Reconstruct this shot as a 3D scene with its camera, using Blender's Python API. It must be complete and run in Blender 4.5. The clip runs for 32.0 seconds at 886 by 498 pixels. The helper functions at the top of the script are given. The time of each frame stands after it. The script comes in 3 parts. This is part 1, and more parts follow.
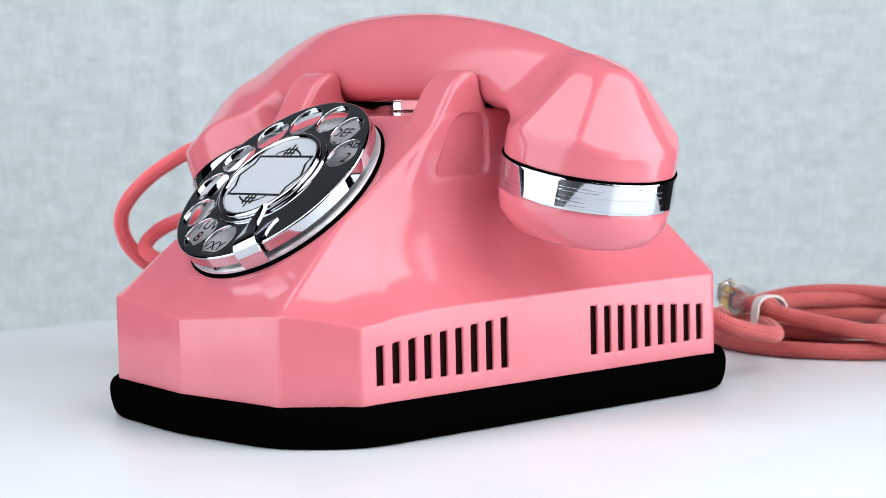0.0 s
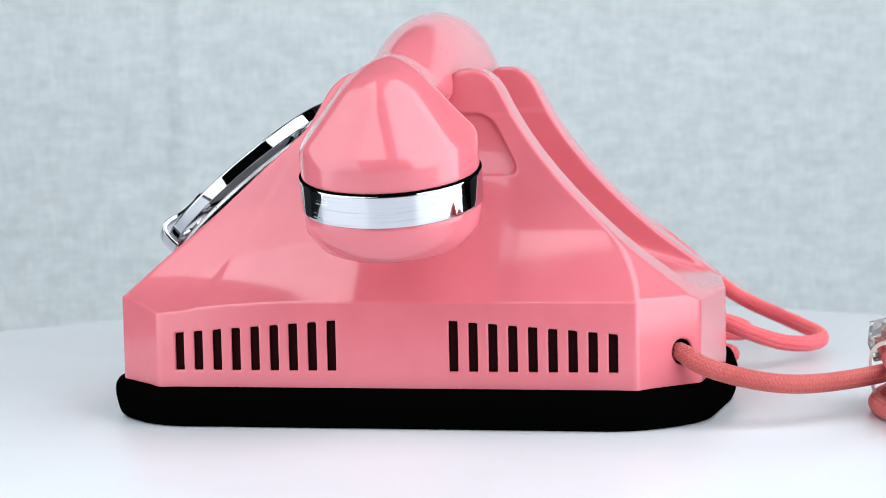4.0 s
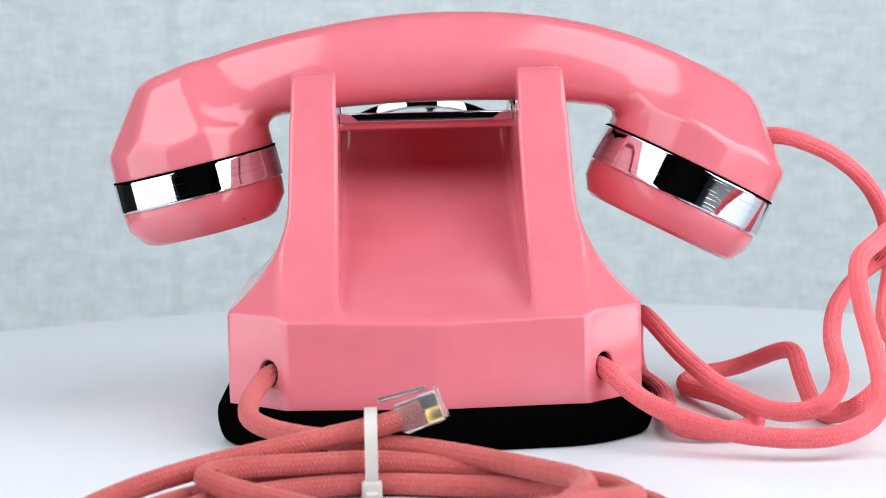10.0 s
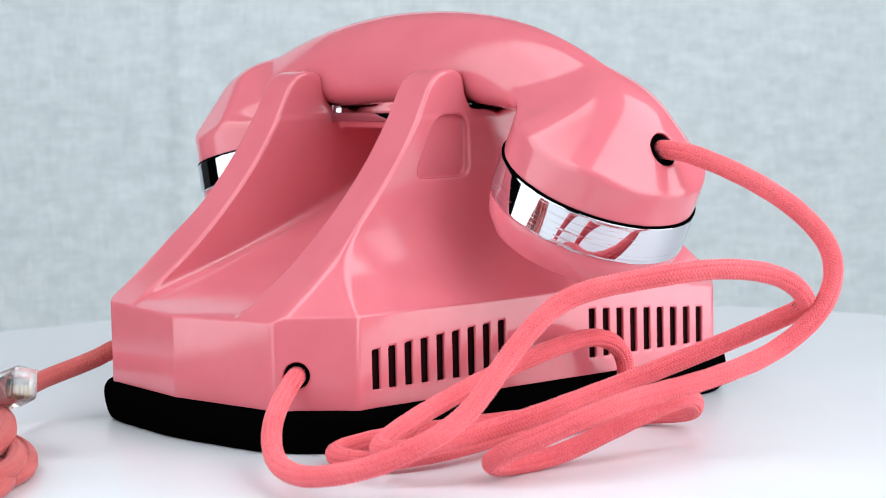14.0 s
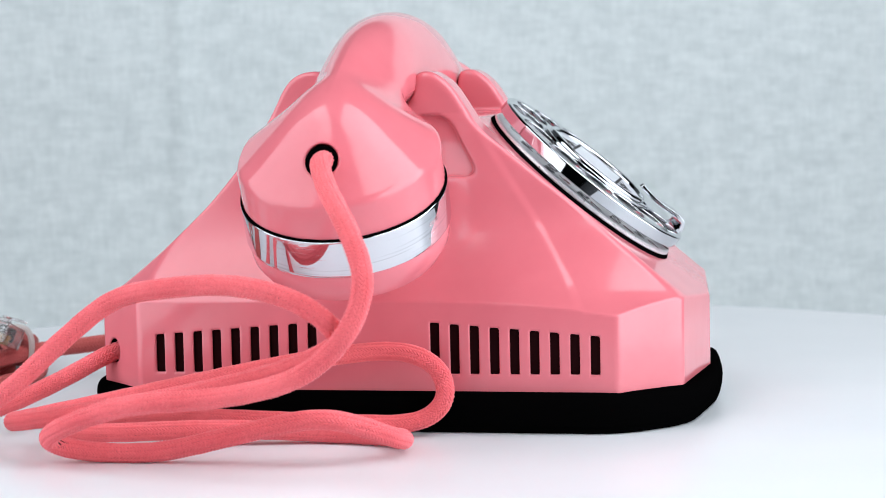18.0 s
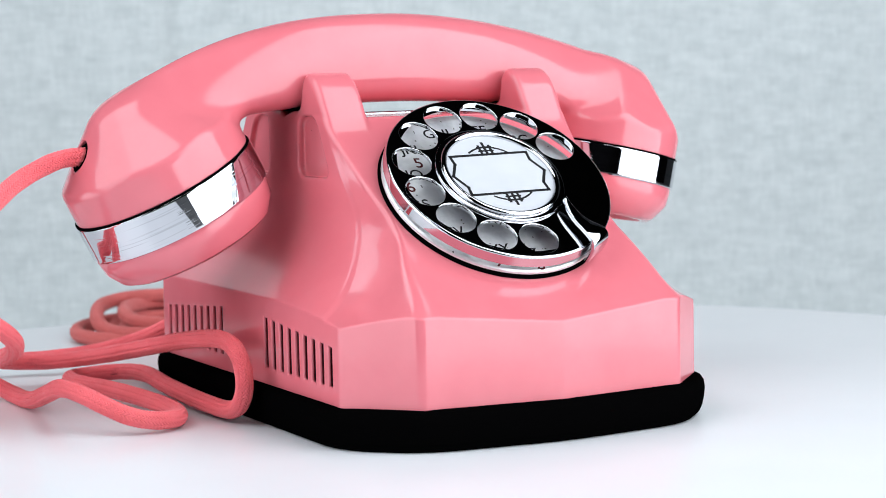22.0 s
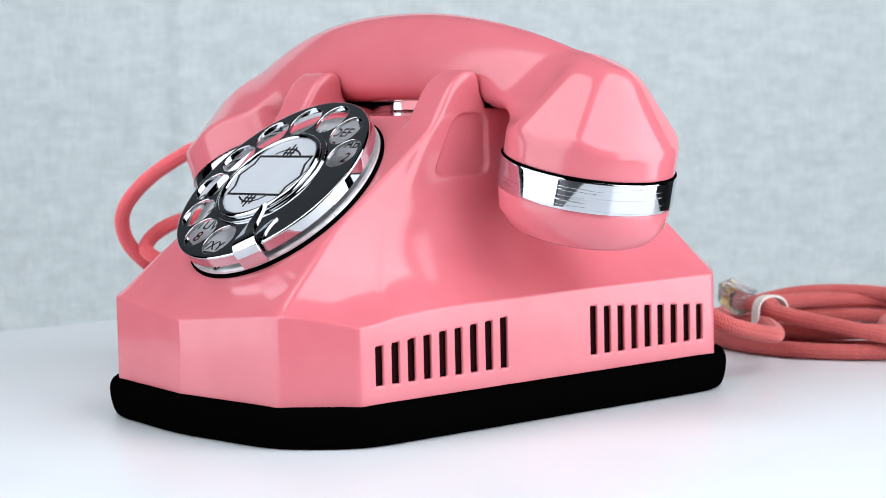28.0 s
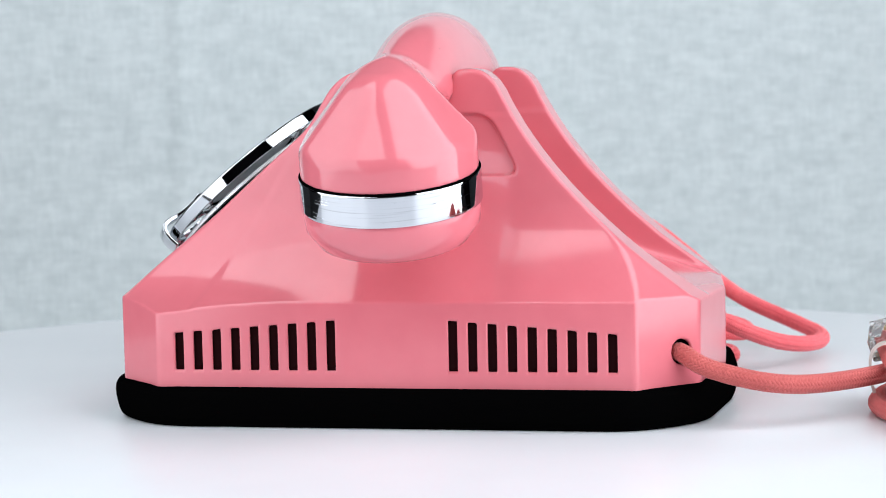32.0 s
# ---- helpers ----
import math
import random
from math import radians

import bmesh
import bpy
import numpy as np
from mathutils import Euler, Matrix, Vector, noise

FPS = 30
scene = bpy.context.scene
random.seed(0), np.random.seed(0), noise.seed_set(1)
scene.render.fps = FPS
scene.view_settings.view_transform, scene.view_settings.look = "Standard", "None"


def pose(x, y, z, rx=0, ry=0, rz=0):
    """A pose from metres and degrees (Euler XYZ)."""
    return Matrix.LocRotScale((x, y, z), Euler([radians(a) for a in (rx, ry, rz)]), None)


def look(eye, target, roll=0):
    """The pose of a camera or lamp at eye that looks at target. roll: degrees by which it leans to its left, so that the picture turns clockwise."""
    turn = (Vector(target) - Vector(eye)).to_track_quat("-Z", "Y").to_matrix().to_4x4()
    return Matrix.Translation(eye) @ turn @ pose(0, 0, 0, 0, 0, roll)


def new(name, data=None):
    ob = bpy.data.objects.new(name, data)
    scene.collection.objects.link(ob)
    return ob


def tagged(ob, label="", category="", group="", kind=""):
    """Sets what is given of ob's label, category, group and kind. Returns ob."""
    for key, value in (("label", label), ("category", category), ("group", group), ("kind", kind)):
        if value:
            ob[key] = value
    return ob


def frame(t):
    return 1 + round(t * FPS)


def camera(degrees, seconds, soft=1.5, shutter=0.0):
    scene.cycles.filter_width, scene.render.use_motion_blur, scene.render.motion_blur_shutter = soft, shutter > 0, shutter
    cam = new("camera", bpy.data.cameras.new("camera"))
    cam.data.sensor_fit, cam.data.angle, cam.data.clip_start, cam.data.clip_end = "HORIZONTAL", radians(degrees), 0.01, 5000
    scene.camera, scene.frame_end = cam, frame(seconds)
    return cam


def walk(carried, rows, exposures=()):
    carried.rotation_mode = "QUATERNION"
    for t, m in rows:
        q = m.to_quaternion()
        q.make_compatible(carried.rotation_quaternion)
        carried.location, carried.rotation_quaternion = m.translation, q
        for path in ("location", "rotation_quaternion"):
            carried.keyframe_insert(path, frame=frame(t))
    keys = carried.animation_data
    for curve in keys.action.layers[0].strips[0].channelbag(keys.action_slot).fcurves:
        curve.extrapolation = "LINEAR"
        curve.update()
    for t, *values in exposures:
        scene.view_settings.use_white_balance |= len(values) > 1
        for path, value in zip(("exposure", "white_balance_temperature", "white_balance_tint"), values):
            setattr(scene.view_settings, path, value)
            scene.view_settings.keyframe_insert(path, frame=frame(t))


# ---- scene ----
# A rotary telephone turns on a round white display table before a linen backdrop.
# The camera stands still; the table and all that lies on it make one turn in 28 seconds.
EYE = Vector((0.0, -0.7585, 0.1214))
AIM = EYE + Vector((0.00998, 0.99599, -0.08888))
cam = camera(23.62, 32.0, soft=0.6)
cam.data.dof.use_dof, cam.data.dof.focus_distance, cam.data.dof.aperture_fstop = True, 0.70, 23.0
walk(cam, [(0.0, look(EYE, AIM, -1.266)), (32.0, look(EYE, AIM, -1.266))])

PERIOD, SQUARE_ON = 27.988, 24.065      # seconds per turn; when the dial faces the camera
AXIS = (0.00233, -0.00259)              # the table's axis, from the middle of the telephone


# ---- world and light ----
world = bpy.data.worlds.new("studio")
scene.world = world
world.use_nodes = True
world.node_tree.nodes["Background"].inputs["Color"].default_value = (0.62, 0.68, 0.75, 1)
world.node_tree.nodes["Background"].inputs["Strength"].default_value = 0.004


def soft_light(name, eye, target, width, height, watts, colour):
    data = bpy.data.lights.new(name, "AREA")
    data.shape, data.size, data.size_y, data.energy, data.color = "RECTANGLE", width, height, watts, colour
    ob = new(name, data)
    ob.matrix_world = look(eye, target)
    return ob


# two long white diffusers, one on each side of the table, and a pair of smaller ones overhead with a gap between them
soft_light("diffuser_right", (0.98, -0.78, 0.62), (0, -0.78, 0.62), 1.74, 1.80, 38.5, (0.90, 0.95, 1.0))
soft_light("diffuser_left", (-0.98, -0.78, 0.62), (0, -0.78, 0.62), 1.74, 1.80, 24.0, (0.89, 0.945, 1.0))
soft_light("overhead_right", (0.63, -0.80, 1.42), (0.63, -0.7999, 0.0), 0.60, 1.80, 11.2, (0.92, 0.96, 1.0))
soft_light("overhead_left", (-0.63, -0.80, 1.42), (-0.63, -0.7999, 0.0), 0.60, 1.80, 11.2, (0.92, 0.96, 1.0))
scene.view_settings.exposure = 0.0


# ---- materials ----
def material(name, colour, roughness=0.5, metallic=0.0, coat=0.0, spec=0.5):
    m = bpy.data.materials.new(name)
    m.use_nodes = True
    b = m.node_tree.nodes["Principled BSDF"]
    b.inputs["Base Color"].default_value = (*colour, 1)
    b.inputs["Roughness"].default_value = roughness
    b.inputs["Metallic"].default_value = metallic
    b.inputs["Coat Weight"].default_value = coat
    b.inputs["Coat Roughness"].default_value = 0.08
    b.inputs["Specular IOR Level"].default_value = spec
    return m


def node(m, kind, **inputs):
    n = m.node_tree.nodes.new(kind)
    for key, value in inputs.items():
        n.inputs[key.replace("_", " ")].default_value = value
    return n


def link(m, a, out, b, inp):
    m.node_tree.links.new(a.outputs[out], b.inputs[inp])


def shader(m):
    return m.node_tree.nodes["Principled BSDF"]


def mottled(m, dark, light, scale, detail=4, low=0.35, high=0.65, stretch=(1, 1, 1)):
    """Two tones mixed by noise in the thing's own space. Returns the noise and the mix ramp."""
    tc = node(m, "ShaderNodeTexCoord")
    mp = node(m, "ShaderNodeMapping")
    mp.inputs["Scale"].default_value = stretch
    nz = node(m, "ShaderNodeTexNoise", Scale=scale, Detail=detail)
    rp = m.node_tree.nodes.new("ShaderNodeValToRGB")
    rp.color_ramp.elements[0].position, rp.color_ramp.elements[1].position = low, high
    rp.color_ramp.elements[0].color, rp.color_ramp.elements[1].color = (*dark, 1), (*light, 1)
    link(m, tc, "Object", mp, "Vector")
    link(m, mp, "Vector", nz, "Vector")
    link(m, nz, "Fac", rp, "Fac")
    link(m, rp, "Color", shader(m), "Base Color")
    return mp, nz, rp


def bumped(m, source, out, strength, distance):
    b = node(m, "ShaderNodeBump", Strength=strength, Distance=distance)
    link(m, source, out, b, "Height")
    link(m, b, "Normal", shader(m), "Normal")
    return b


pink = material("pink_enamel_plastic", (0.71, 0.176, 0.213), 0.14, coat=0.25, spec=0.5)
mottled(pink, (0.70, 0.168, 0.205), (0.73, 0.184, 0.222), 45)


def specked(m, colour, scale, share, size):
    """A few tiny dark specks of dust and pitting over the material's own colour."""
    tc = node(m, "ShaderNodeTexCoord")
    vo = node(m, "ShaderNodeTexVoronoi", Scale=scale)
    link(m, tc, "Object", vo, "Vector")
    near = node(m, "ShaderNodeMath")
    near.operation = "LESS_THAN"
    near.inputs[1].default_value = size
    link(m, vo, "Distance", near, 0)
    sep = node(m, "ShaderNodeSeparateXYZ")
    link(m, vo, "Color", sep, 0)
    rare = node(m, "ShaderNodeMath")
    rare.operation = "LESS_THAN"
    rare.inputs[1].default_value = share
    link(m, sep, 0, rare, 0)
    both = node(m, "ShaderNodeMath")
    both.operation = "MULTIPLY"
    link(m, near, 0, both, 0)
    link(m, rare, 0, both, 1)
    mix = node(m, "ShaderNodeMix")
    mix.data_type = "RGBA"
    base = shader(m).inputs["Base Color"].links[0].from_socket
    m.node_tree.links.new(both.outputs[0], mix.inputs["Factor"])
    m.node_tree.links.new(base, mix.inputs[6])
    mix.inputs[7].default_value = (*colour, 1)
    m.node_tree.links.new(mix.outputs[2], shader(m).inputs["Base Color"])


specked(pink, (0.10, 0.02, 0.02), 110.0, 0.03, 0.04)
chrome = material("polished_chrome", (0.60, 0.615, 0.645), 0.04, 1.0)
brushed = material("scratched_chrome_band", (0.80, 0.81, 0.84), 0.03, 1.0)
scratch = mottled(brushed, (0.52, 0.53, 0.57), (0.68, 0.69, 0.73), 1.0, 2, 0.30, 0.42, stretch=(30, 30, 1500))[1]
cuts = brushed.node_tree.nodes.new("ShaderNodeValToRGB")
cuts.color_ramp.elements[0].position, cuts.color_ramp.elements[1].position = 0.58, 0.68
link(brushed, scratch, "Fac", cuts, "Fac")
bumped(brushed, cuts, "Color", 0.03, 0.0004)
rubber = material("black_rubber", (0.0012, 0.0012, 0.0013), 0.6, spec=0.0)
# dark maroon that stands for the shade inside the air slots
hollow = material("maroon_slot_shade", (0.013, 0.0006, 0.0012), 0.8, spec=0.1)
enamel = material("satin_silver_plate", (0.68, 0.69, 0.71), 0.30, 0.45)
mottled(enamel, (0.60, 0.61, 0.63), (0.76, 0.77, 0.79), 240, 5, 0.3, 0.6)
paper = material("white_card", (0.55, 0.575, 0.62), 0.45, coat=0.15)
mottled(paper, (0.53, 0.555, 0.60), (0.57, 0.595, 0.64), 60)
ink = material("black_ink", (0.010, 0.010, 0.012), 0.6, spec=0.15)
specked(enamel, (0.05, 0.045, 0.04), 900.0, 0.07, 0.28)
red_ink = material("red_ink", (0.075, 0.008, 0.010), 0.6, spec=0.15)
white_top = material("white_laminate", (0.74, 0.765, 0.80), 0.32)
mottled(white_top, (0.725, 0.752, 0.787), (0.755, 0.778, 0.812), 14)
cord_mat = material("salmon_braided_cotton", (0.80, 0.17, 0.17), 0.85)
old_cord_mat = material("faded_salmon_braided_cotton", (0.72, 0.195, 0.18), 0.85)


def cotton(m, dark, light):
    """Dyed cotton yarn: fine fibres along the yarn, and faded stretches."""
    uv = node(m, "ShaderNodeUVMap")
    mp = node(m, "ShaderNodeMapping")
    mp.inputs["Scale"].default_value = (9, 900, 1)
    link(m, uv, "UV", mp, "Vector")
    fibre = node(m, "ShaderNodeTexNoise", Scale=1.0, Detail=3.0)
    link(m, mp, "Vector", fibre, "Vector")
    tc = node(m, "ShaderNodeTexCoord")
    wear = node(m, "ShaderNodeTexNoise", Scale=45.0, Detail=4.0)
    fluff = node(m, "ShaderNodeTexNoise", Scale=1500.0, Detail=3.0)
    link(m, tc, "Object", wear, "Vector")
    link(m, tc, "Object", fluff, "Vector")
    total = node(m, "ShaderNodeMath")
    total.operation = "ADD"
    link(m, fibre, "Fac", total, 0)
    link(m, fluff, "Fac", total, 1)
    level = node(m, "ShaderNodeMath")
    level.operation = "MULTIPLY_ADD"
    link(m, wear, "Fac", level, 0)
    level.inputs[1].default_value = 1.2
    link(m, total, 0, level, 2)
    third = node(m, "ShaderNodeMath")
    third.operation = "DIVIDE"
    third.inputs[1].default_value = 3.2
    link(m, level, 0, third, 0)
    rp = m.node_tree.nodes.new("ShaderNodeValToRGB")
    rp.color_ramp.elements[0].color, rp.color_ramp.elements[1].color = (*dark, 1), (*light, 1)
    rp.color_ramp.elements[0].position, rp.color_ramp.elements[1].position = 0.34, 0.64
    link(m, third, 0, rp, "Fac")
    link(m, rp, "Color", shader(m), "Base Color")
    bumped(m, total, 0, 0.5, 0.0002)
    shader(m).inputs["Sheen Weight"].default_value = 0.25
    shader(m).inputs["Sheen Roughness"].default_value = 0.4


cotton(cord_mat, (0.74, 0.100, 0.122), (0.97, 0.210, 0.238))
cotton(old_cord_mat, (0.42, 0.066, 0.064), (0.64, 0.142, 0.132))
# the cords' core, its red darkened to stand for shade in the braid's gaps
core_mat = material("shade_red_cord_core", (0.10, 0.008, 0.010), 0.9)
nylon = material("translucent_nylon", (0.80, 0.76, 0.72), 0.35)
clear = material("clear_plastic", (0.98, 0.985, 0.99), 0.04)
shader(clear).inputs["Transmission Weight"].default_value = 0.90
shader(clear).inputs["IOR"].default_value = 1.5
shader(nylon).inputs["Transmission Weight"].default_value = 0.25
shader(nylon).inputs["Subsurface Weight"].default_value = 0.2
shader(nylon).inputs["Subsurface Radius"].default_value = (0.003, 0.003, 0.003)
gold = material("gold_contacts", (0.85, 0.58, 0.12), 0.25, 1.0)
linen = material("grey_linen", (0.50, 0.52, 0.53), 0.95)


def woven(m):
    """Linen: threads that thicken and thin across and along, slubs, and soft mottling."""
    tc = node(m, "ShaderNodeTexCoord")
    outs = []
    for stretch, scale in (((1.0, 1.0, 11.0), 55.0), ((11.0, 1.0, 1.0), 55.0), ((1.0, 1.0, 1.7), 75.0)):
        mp = node(m, "ShaderNodeMapping")
        mp.inputs["Scale"].default_value = stretch
        nz = node(m, "ShaderNodeTexNoise", Scale=scale, Detail=5.0, Roughness=0.65)
        link(m, tc, "Object", mp, "Vector")
        link(m, mp, "Vector", nz, "Vector")
        outs.append(nz)
    mix = node(m, "ShaderNodeMath")
    mix.operation = "ADD"
    link(m, outs[0], "Fac", mix, 0)
    link(m, outs[1], "Fac", mix, 1)
    mix2 = node(m, "ShaderNodeMath")
    mix2.operation = "MULTIPLY_ADD"
    link(m, outs[2], "Fac", mix2, 0)
    mix2.inputs[1].default_value = 1.5
    calm = node(m, "ShaderNodeMath")
    calm.operation = "MULTIPLY"
    calm.inputs[1].default_value = 1.3
    link(m, mix, "Value", calm, 0)
    link(m, calm, "Value", mix2, 2)
    rp = m.node_tree.nodes.new("ShaderNodeValToRGB")
    rp.color_ramp.elements[0].position, rp.color_ramp.elements[1].position = 0.40, 0.60
    rp.color_ramp.elements[0].color, rp.color_ramp.elements[1].color = (0.475, 0.528, 0.543, 1), (0.64, 0.692, 0.705, 1)
    third = node(m, "ShaderNodeMath")
    third.operation = "DIVIDE"
    link(m, mix2, "Value", third, 0)
    third.inputs[1].default_value = 4.1
    link(m, third, "Value", rp, "Fac")
    link(m, rp, "Color", shader(m), "Base Color")
    bumped(m, mix, "Value", 0.18, 0.001)


woven(linen)
wall_paint = material("black_wall_paint", (0.004, 0.004, 0.0045), 0.85, spec=0.0)
floor_paint = material("dark_floor_paint", (0.045, 0.047, 0.05), 0.6)
grey_paint = material("grey_wall_paint", (0.09, 0.098, 0.106), 0.8)


# ---- mesh helpers ----
def thing(name, label, category, group="", kind="", where=None):
    ob = new(name)
    ob.empty_display_size = 0.02
    if where is not None:
        ob.matrix_world = where
    return tagged(ob, label, category, group, kind)


def part(name, mesh, mat, parent, label="", kind=""):
    """Link a mesh, or a bmesh in metres, as one object under a thing or part."""
    if isinstance(mesh, bmesh.types.BMesh):
        bm, mesh = mesh, bpy.data.meshes.new(name)
        bm.to_mesh(mesh)
        bm.free()
    if mat is not None and not mesh.materials:
        mesh.materials.append(mat)
    ob = new(name, mesh)
    ob.parent = parent
    return tagged(ob, label, kind=kind)


def smooth(mesh, angle=35):
    mesh.polygons.foreach_set("use_smooth", [True] * len(mesh.polygons))
    mesh.set_sharp_from_angle(angle=radians(angle))
    return mesh


def made(name, verts, faces, angle=35):
    me = bpy.data.meshes.new(name)
    me.from_pydata([tuple(v) for v in verts], [], [tuple(f) for f in faces])
    bm = bmesh.new()
    bm.from_mesh(me)
    bmesh.ops.recalc_face_normals(bm, faces=bm.faces)
    bm.to_mesh(me)
    bm.free()
    return smooth(me, angle)


def lathe(name, profile, steps=96, m=None, angle=35, closed=False):
    """Spin (radius, height) pairs, in millimetres, round z."""
    verts, faces, n = [], [], len(profile)
    for i in range(steps):
        a = 2 * math.pi * i / steps
        verts += [(r * math.cos(a) / 1000, r * math.sin(a) / 1000, h / 1000) for r, h in profile]
    for i in range(steps):
        j = (i + 1) % steps
        for k in range(n if closed else n - 1):
            l = (k + 1) % n
            faces.append((i * n + k, j * n + k, j * n + l, i * n + l))
    if m is not None:
        verts = [m @ Vector(v) for v in verts]
    me = made(name, verts, faces, angle)
    bm = bmesh.new()
    bm.from_mesh(me)
    bmesh.ops.remove_doubles(bm, verts=bm.verts, dist=1e-7)
    bmesh.ops.dissolve_degenerate(bm, edges=bm.edges, dist=1e-7)
    bmesh.ops.recalc_face_normals(bm, faces=bm.faces)
    bm.to_mesh(me)
    bm.free()
    return smooth(me, angle)


def smax(a, b, k):
    h = np.maximum(k - np.abs(a - b), 0) / k
    return np.maximum(a, b) + h * h * k * 0.25


def smin(a, b, k):
    return -smax(-a, -b, k)


def moulded(name, field, low, high, step):
    """The skin of a solid, negative inside, as a mesh: one vertex for each cell that the skin crosses, drawn onto the skin. Millimetres."""
    axes = [np.arange(a, b + s, s, dtype=np.float32) for a, b, s in zip(low, high, step)]
    g = field(axes[0][:, None, None], axes[1][None, :, None], axes[2][None, None, :])
    g = np.broadcast_to(g, tuple(len(a) for a in axes)).astype(np.float32)
    inside = g < 0
    shape = tuple(n - 1 for n in g.shape)
    total, count = np.zeros(shape, np.int8), None
    for i in (0, 1):
        for j in (0, 1):
            for k in (0, 1):
                total += inside[i:i + shape[0], j:j + shape[1], k:k + shape[2]]
    active = (total > 0) & (total < 8)
    cell = np.argwhere(active)
    number = np.full(shape, -1, np.int32)
    number[active] = np.arange(len(cell))
    acc, count = np.zeros((len(cell), 3)), np.zeros(len(cell))
    corner = [(i, j, k) for i in (0, 1) for j in (0, 1) for k in (0, 1)]
    value = {c: g[cell[:, 0] + c[0], cell[:, 1] + c[1], cell[:, 2] + c[2]].astype(float) for c in corner}
    for c in corner:
        for ax in range(3):
            if c[ax] == 0:
                d = tuple(1 if q == ax else c[q] for q in range(3))
                cross = (value[c] < 0) != (value[d] < 0)
                f = np.where(cross, value[c] / np.where(cross, value[c] - value[d], 1), 0)
                p = np.tile(np.array(c, float), (len(cell), 1))
                p[:, ax] = f
                acc[cross] += p[cross]
                count += cross
    pos = np.array(low) + (cell + acc / count[:, None]) * np.array(step)

    def slope(p, h=0.12):
        out = np.empty_like(p)
        for q in range(3):
            e = np.zeros(3)
            e[q] = h
            a, b = (p + e).T, (p - e).T
            out[:, q] = (field(*a) - field(*b)) / (2 * h)
        return out

    for _ in range(3):
        n = slope(pos)
        move = -(field(*pos.T) / np.maximum((n * n).sum(1), 0.05))[:, None] * n
        far = np.linalg.norm(move, axis=1, keepdims=True)
        pos = pos + move * np.minimum(1, 0.6 * min(step) / np.maximum(far, 1e-9))
    quads = []
    for ax in range(3):
        b, c = (ax + 1) % 3, (ax + 2) % 3
        lo, hi = [slice(None)] * 3, [slice(None)] * 3
        lo[ax], hi[ax] = slice(0, -1), slice(1, None)
        change = inside[tuple(lo)] != inside[tuple(hi)]
        at = np.argwhere(change)
        at = at[(at[:, b] > 0) & (at[:, c] > 0) & (at[:, b] < g.shape[b] - 1) & (at[:, c] < g.shape[c] - 1)]
        out = inside[tuple(lo)][tuple(at.T)]
        ids = []
        for db, dc in ((-1, -1), (0, -1), (0, 0), (-1, 0)):
            q = at.copy()
            q[:, b] += db
            q[:, c] += dc
            ids.append(number[tuple(q.T)])
        ids = np.stack(ids, 1)
        ids[~out] = ids[~out][:, ::-1]
        quads.append(ids)
    quads = np.concatenate(quads)
    n = slope(pos)
    n /= np.maximum(np.linalg.norm(n, axis=1, keepdims=True), 1e-9)
    me = bpy.data.meshes.new(name)
    me.vertices.add(len(pos))
    me.vertices.foreach_set("co", (pos / 1000).astype(np.float32).ravel())
    me.loops.add(len(quads) * 4)
    me.loops.foreach_set("vertex_index", quads.astype(np.int32).ravel())
    me.polygons.add(len(quads))
    me.polygons.foreach_set("loop_start", np.arange(0, len(quads) * 4, 4, dtype=np.int32))
    me.update(calc_edges=True)
    me.validate()
    me.polygons.foreach_set("use_smooth", [True] * len(me.polygons))
    me.normals_split_custom_set_from_vertices(n.tolist())
    return me


def cord_line(points, spacing):
    """Even steps along a smooth line through the points: places, two side directions and the distance run (metres)."""
    p = [Vector(q) for q in points]
    p = [2 * p[0] - p[1]] + p + [2 * p[-1] - p[-2]]
    line = []
    for i in range(1, len(p) - 2):
        for k in range(24):
            t = k / 24
            a, b, c, d = p[i - 1], p[i], p[i + 1], p[i + 2]
            line.append(0.5 * ((2 * b) + (c - a) * t + (2 * a - 5 * b + 4 * c - d) * t * t + (3 * b - a - 3 * c + d) * t ** 3))
    line.append(p[-2])
    line = np.array(line)
    for _ in range(40):
        line[1:-1] = (line[:-2] + 2 * line[1:-1] + line[2:]) / 4
    run = np.concatenate(([0], np.cumsum(np.linalg.norm(np.diff(line, axis=0), axis=1))))
    at = np.linspace(0, run[-1], int(run[-1] / spacing))
    line = np.stack([np.interp(at, run, line[:, q]) for q in range(3)], 1)
    for _ in range(4):
        line[1:-1] = (line[:-2] + 2 * line[1:-1] + line[2:]) / 4
    way = np.gradient(line, axis=0)
    way /= np.linalg.norm(way, axis=1, keepdims=True)
    side = np.zeros_like(line)
    now = np.array(Vector(way[0]).orthogonal().normalized())
    for i in range(len(line)):
        now = now - way[i] * now.dot(way[i])
        now = now / np.linalg.norm(now)
        side[i] = now
    return line, way, side, np.cross(way, side), at


